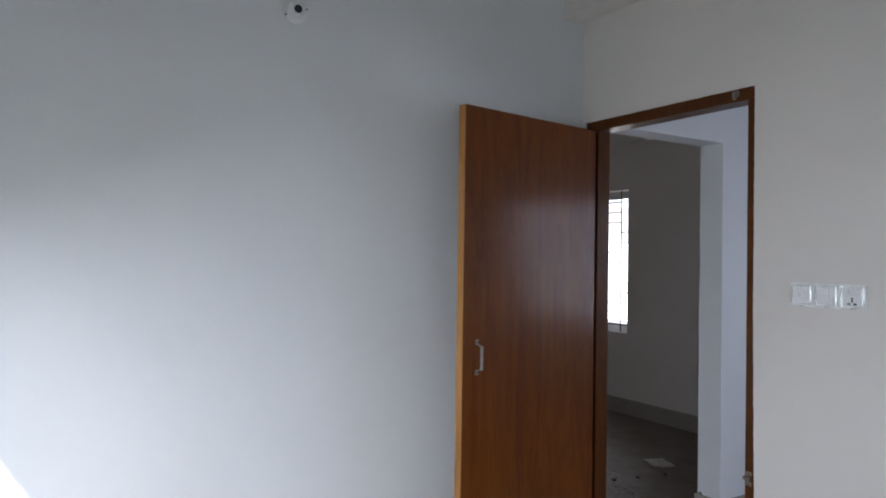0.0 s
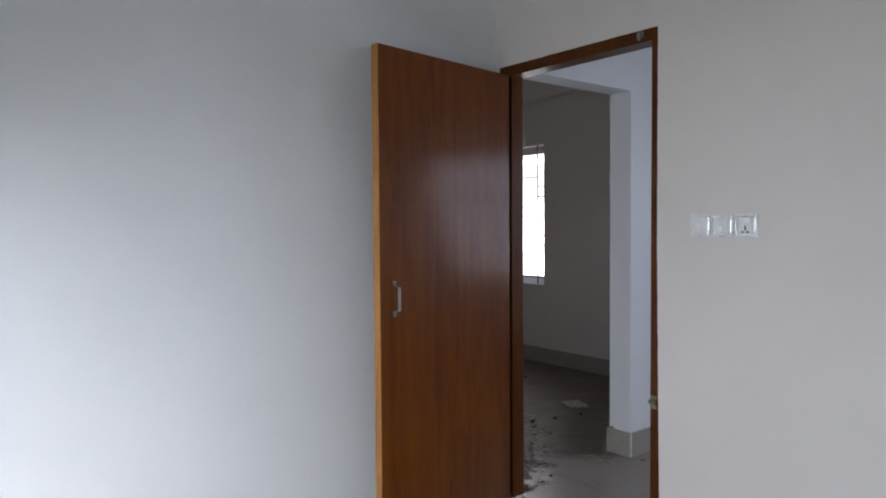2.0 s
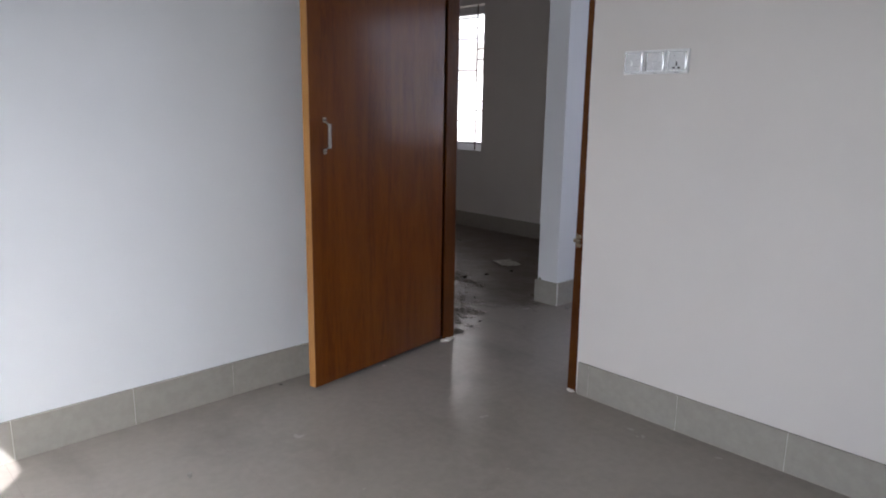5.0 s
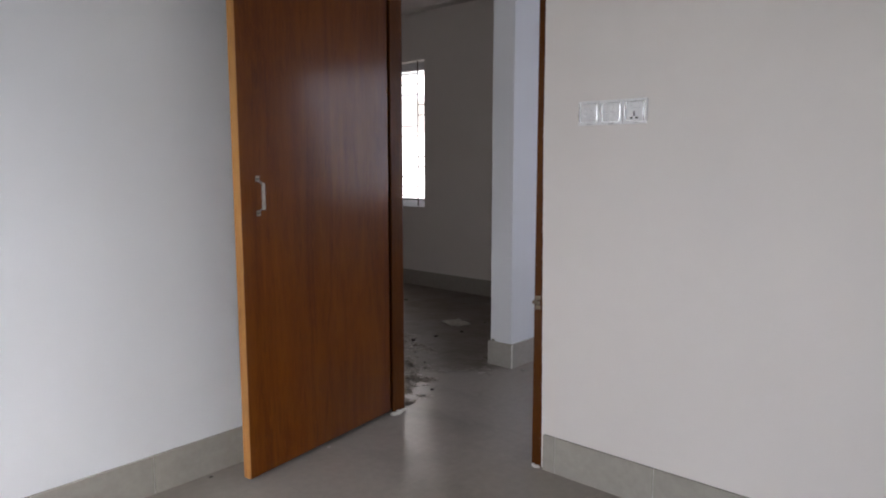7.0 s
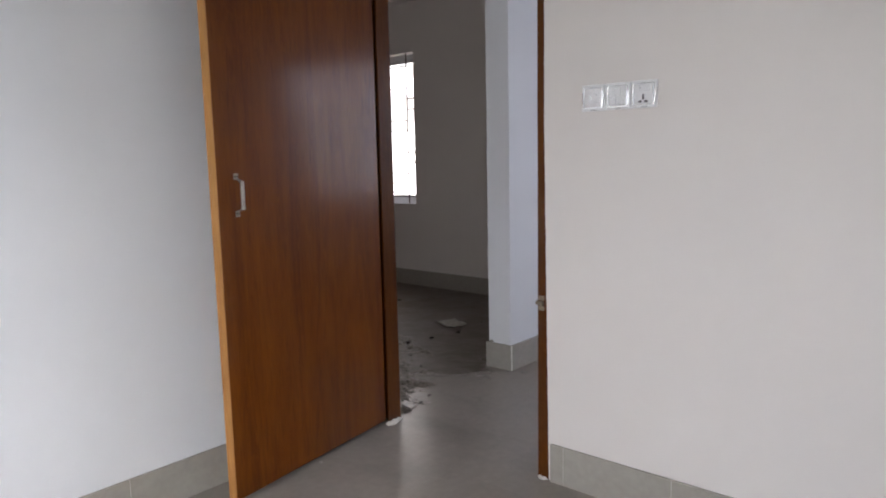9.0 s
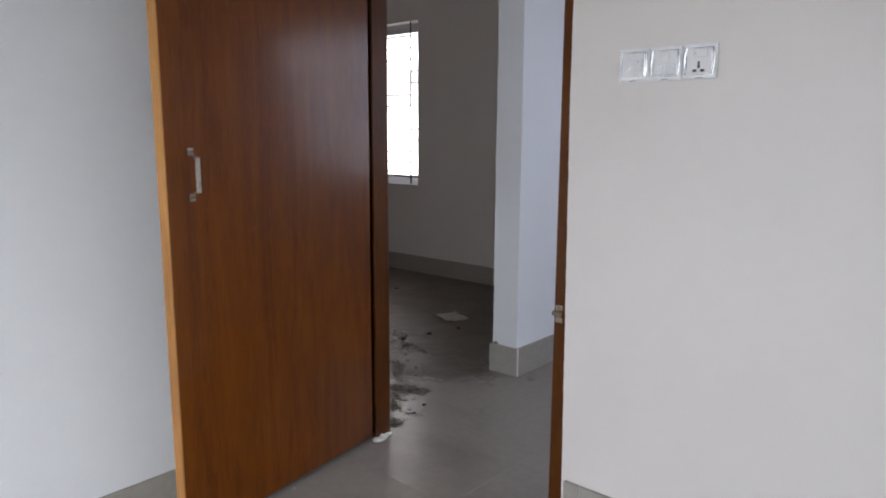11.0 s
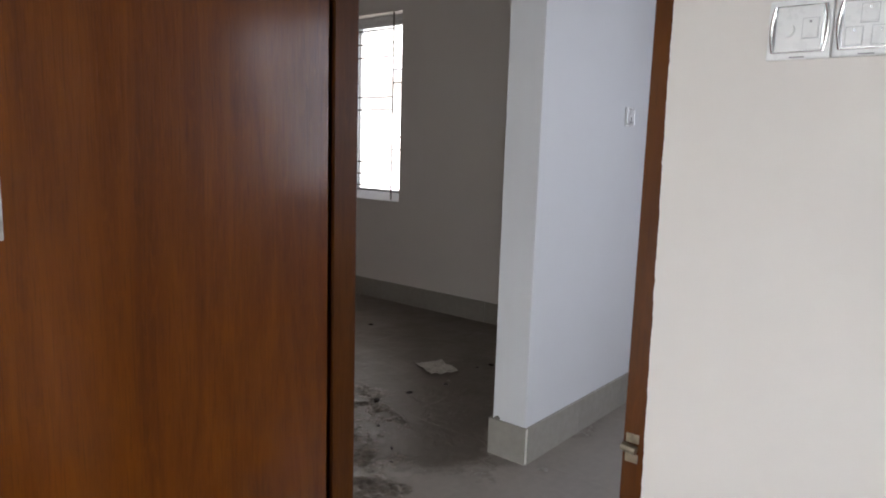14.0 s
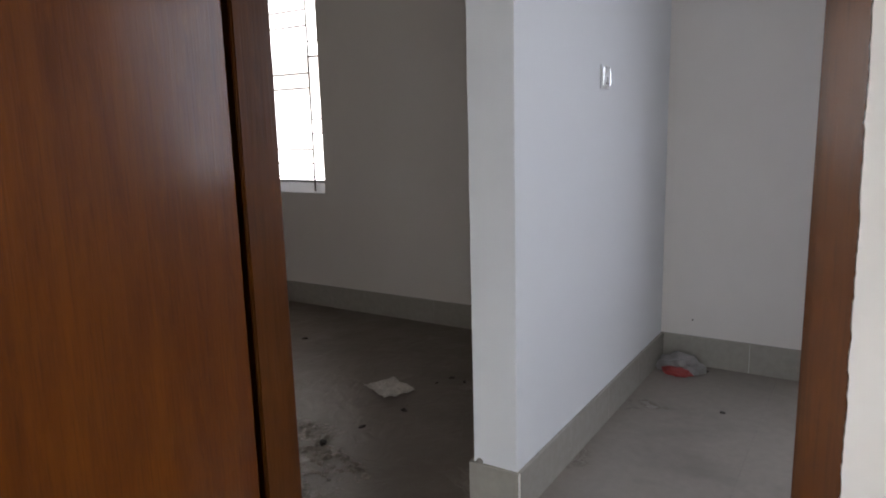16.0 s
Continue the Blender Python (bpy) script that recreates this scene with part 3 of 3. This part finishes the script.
for name, mat, sx, sy, sz_, oy, oz, seed in (("bag_body", PLASTIC_BAG, 0.075, 0.112, 0.082, 0.0, 0.0, 1.0), ("red_packet", BAG_RED, 0.036, 0.078, 0.040, 0.006, 0.0, 5.0)):
    bm = bmesh.new()
    bmesh.ops.create_icosphere(bm, subdivisions=4, radius=1.0)
    for v in bm.verts:
        p = v.co
        d = 0.85 + 0.35 * noise.noise(p * 1.6 + Vector((seed, 0, 0))) + 0.12 * abs(noise.noise(p * 5.0 + Vector((0, seed, 0))))
        up = max(p.z * d, -0.25) + 0.25
        v.co = Vector((p.x * sx * d - (0.062 if "red" in name else 0.0), oy + p.y * sy * d, oz + up * sz_ * 0.85))
    part(name, bm, mat, bag, "red printed part of the bag" if "red" in name else "")

BITS = [(4.555, 3.555, 0.024, 0), (4.612, 4.505, 0.032, 1), (4.800, 4.466, 0.022, 1), (5.017, 4.412, 0.022, 1), (5.075, 4.44, 0.013, 0),
        (5.436, 4.430, 0.022, 1), (5.421, 4.351, 0.018, 1), (5.35, 4.46, 0.014, 1), (5.640, 3.244, 0.016, 1), (6.103, 3.398, 0.018, 1), (5.558, 5.51, 0.022, 1),
        (4.297, 4.103, 0.014, 1), (3.958, 3.733, 0.014, 1), (4.21, 4.02, 0.012, 1), (4.42, 4.30, 0.016, 0), (3.86, 3.70, 0.014, 1),
        (2.034, 3.233, 0.022, 0), (2.64, 3.690, 0.010, 1)]
for n, (x, y, s, dark) in enumerate(BITS):
    blob("debris", "small dark scrap on the floor" if dark else "small grey mortar crumb on the floor", "debris", x, y, 0.0, s * 0.75, s * 0.4, s * 0.3,
         DEBRIS_DARK if dark else DEBRIS_GREY, n + 11, "scraps on the floor", rough=0.7)
blob("wall_nail", "small dark plug in the hall wall", "nail", EAST - 0.004, 3.491, 0.222, 0.004, 0.004, 0.007, DEBRIS_DARK, 2)

blob("mortar_crumb", "grey mortar crumb on the skirting's top edge", "debris", 4.547, 3.772, 0.1455, 0.014, 0.010, 0.009, DEBRIS_GREY, 8)

# ---- dried mud trodden over the far room's threshold ----
MUD_X, MUD_Y, CELL = 3.70, 3.66, 0.0065
mud_rows, mud_cols = 196, 170
bm = bmesh.new()
lattice = {}
for i in range(mud_cols):
    for j in range(mud_rows):
        x, y = MUD_X + i * CELL, MUD_Y + j * CELL
        lean = (y - MUD_Y) - (x - MUD_X)
        ragged = 0.16 * noise.noise((x * 5.0, y * 5.0, 8.0))
        inside = min(1.0, (lean + 0.20 + ragged) / 0.10, (0.75 - lean) / 0.2, (4.78 - x) / 0.15, (4.92 - y) / 0.2)
        clods = noise.fractal(Vector((x * 12.0, y * 12.0, 1.7)), 0.7, 2.2, 5)
        near = noise.voronoi(Vector((x * 25.0, y * 25.0, 0.4)))[0]
        crack = min(1.0, (near[1] - near[0]) * 4.0)
        h = (0.0060 + 0.012 * clods + 0.004 * noise.noise((x * 60, y * 60, 3.0))) * crack * max(0.0, inside) - 0.0014
        lattice[i, j] = (x, y, h)
made = {}
for i in range(mud_cols - 1):
    for j in range(mud_rows - 1):
        ring = [(i, j), (i + 1, j), (i + 1, j + 1), (i, j + 1)]
        if max(lattice[c][2] for c in ring) > 0.0:
            for c in ring:
                if c not in made:
                    made[c] = bm.verts.new((lattice[c][0], lattice[c][1], max(-0.001, lattice[c][2])))
            bm.faces.new([made[c] for c in ring])
tagged(part("mud", bm, MUD, smooth=True), "dried grey-brown mud flakes on the tile floor", "mud", kind="stuff")

# ---- outside ----
bm = bmesh.new()
bmesh.ops.create_grid(bm, x_segments=2, y_segments=2, size=2000)
ground = structure("ground", bm, EARTH, "earth and scrub ground below the building", "ground")
ground.location.z = -6.5
house = tagged(empty("neighbour_house", pose(15.0, 14.5, -6.5)), "pale plastered house seen through the window, its unseen upper storeys added", "house")
# Upper storeys are unseen, added so the floor reflects pale wall, not sky.
STOREY, STOREYS = 3.15, 6
part("wall", boxes((0, 7, -6, 6, 0, STOREY * STOREYS)), FACADE, house)
part("roof", boxes((-0.4, 7.4, -6.4, 6.4, STOREY * STOREYS, STOREY * STOREYS + 0.25), bevel=0.01), FACADE_TRIM, house)
for n in range(STOREYS):
    z = STOREY * n
    if n:
        part("ledge", boxes((-0.5, 0.0, -6.2, 6.2, z - 0.09, z + 0.09), bevel=0.01), FACADE_TRIM, house)
    for y in (-4.5, -1.5, 1.5, 4.5):
        w = part("window", boxes((-0.05, 0.002, y - 0.65, y + 0.65, z + 1.0, z + 2.3)), FACADE_TRIM, house)
        part("pane", boxes((-0.06, -0.052, y - 0.55, y + 0.55, z + 1.1, z + 2.2)), MARK_GREY, w)

# ---- skirting tiles ----
SK_T, SK_L = 0.012, 0.402


def tile_mesh(name, w, d, h, mat, chamfer=0.001):
    bm = bmesh.new()
    x, y = w / 2, d / 2
    low = [bm.verts.new(c) for c in ((-x, -y, 0), (x, -y, 0), (x, y, 0), (-x, y, 0))]
    mid = [bm.verts.new((v.co.x, v.co.y, h - chamfer)) for v in low]
    up = [bm.verts.new((v.co.x - math.copysign(chamfer, v.co.x), v.co.y - math.copysign(chamfer, v.co.y), h)) for v in low]
    for a, b in ((low, mid), (mid, up)):
        for i in range(4):
            bm.faces.new((a[i], a[(i + 1) % 4], b[(i + 1) % 4], b[i]))
    bm.faces.new(up)
    bm.faces.new(low[::-1])
    me = bpy.data.meshes.new(name)
    bm.to_mesh(me)
    bm.free()
    me.materials.append(mat)
    return me


def skirting(name, start, end, side, label, first=0.402, SK_H=0.145):
    """Tiles 40 cm long along a wall's foot, the first one cut; side: the way out of the wall."""
    a, b, n = Vector((*start, 0)), Vector((*end, 0)), Vector((*side, 0))
    along, length = (b - a).normalized(), (b - a).length
    turn = math.atan2(along.y, along.x)
    bm = bmesh.new()
    into = 1 if Vector((-along.y, along.x, 0)).dot(n) > 0 else -1
    box(bm, 0.001, length - 0.001, min(-0.004 * into, 0.0072 * into), max(-0.004 * into, 0.0072 * into), 0.0, SK_H - 0.003)
    top = tagged(part(name, bm, WHITE_GROUT), label, "skirting", kind="structure")
    lie = Matrix.Translation(a + n * 0.0045) @ Matrix.Rotation(turn, 4, "Z")
    top.matrix_world = lie
    done = 0.0
    while done < length - 0.004:
        step = min(SK_L if done else first, length - done)
        t = new("skirting_tile", tile_mesh("skirting_tile", step - 0.0025, SK_T, SK_H, SKIRT_TILE))
        t.parent = top
        t.location = (done + step / 2, into * (SK_T / 2 - 0.002), 0)
        t.rotation_euler.z = 0.003 * (random.random() - 0.5)
        done += step
    return top


skirting("baseboard", (3.555, NORTH), (WEST, NORTH), (0, -1), "grey-beige tile skirting below the white wall", 0.315)
skirting("baseboard", (DOORW, 2.766), (DOORW, SOUTH), (-1, 0), "grey-beige tile skirting below the door wall", 0.056)
skirting("baseboard", (PART_X, PART_S), (EAST, PART_S), (0, -1), "grey-beige tile skirting along the hall partition")
skirting("baseboard", (PART_X, PART_N + 0.012), (PART_X, PART_S - 0.012), (-1, 0), "grey-beige tile skirting on the partition's end")
skirting("baseboard", (PART_X, PART_N), (EAST, PART_N), (0, 1), "grey-beige tile skirting along the far room's partition")
skirting("baseboard", (EAST, PART_S - 0.016), (EAST, SOUTH), (-1, 0), "grey-beige tile skirting below the hall's outer wall")
skirting("baseboard", (EAST, PART_N + 0.016), (EAST, FAR_N), (-1, 0), "grey-beige tile skirting below the far room's outer wall")

# ---- floor tiles ----
TILE = 0.60
shared = tile_mesh("floor_tile", TILE - 0.0004, TILE - 0.0004, 0.012, FLOOR_TILE, 0.0002)
for i in range(10):
    for j in range(14):
        t = new("floor_tile", shared)
        t.parent = floor
        t.location = (0.40 + TILE * (i + 0.5), SOUTH - 0.15 + TILE * (j + 0.5), -0.012)
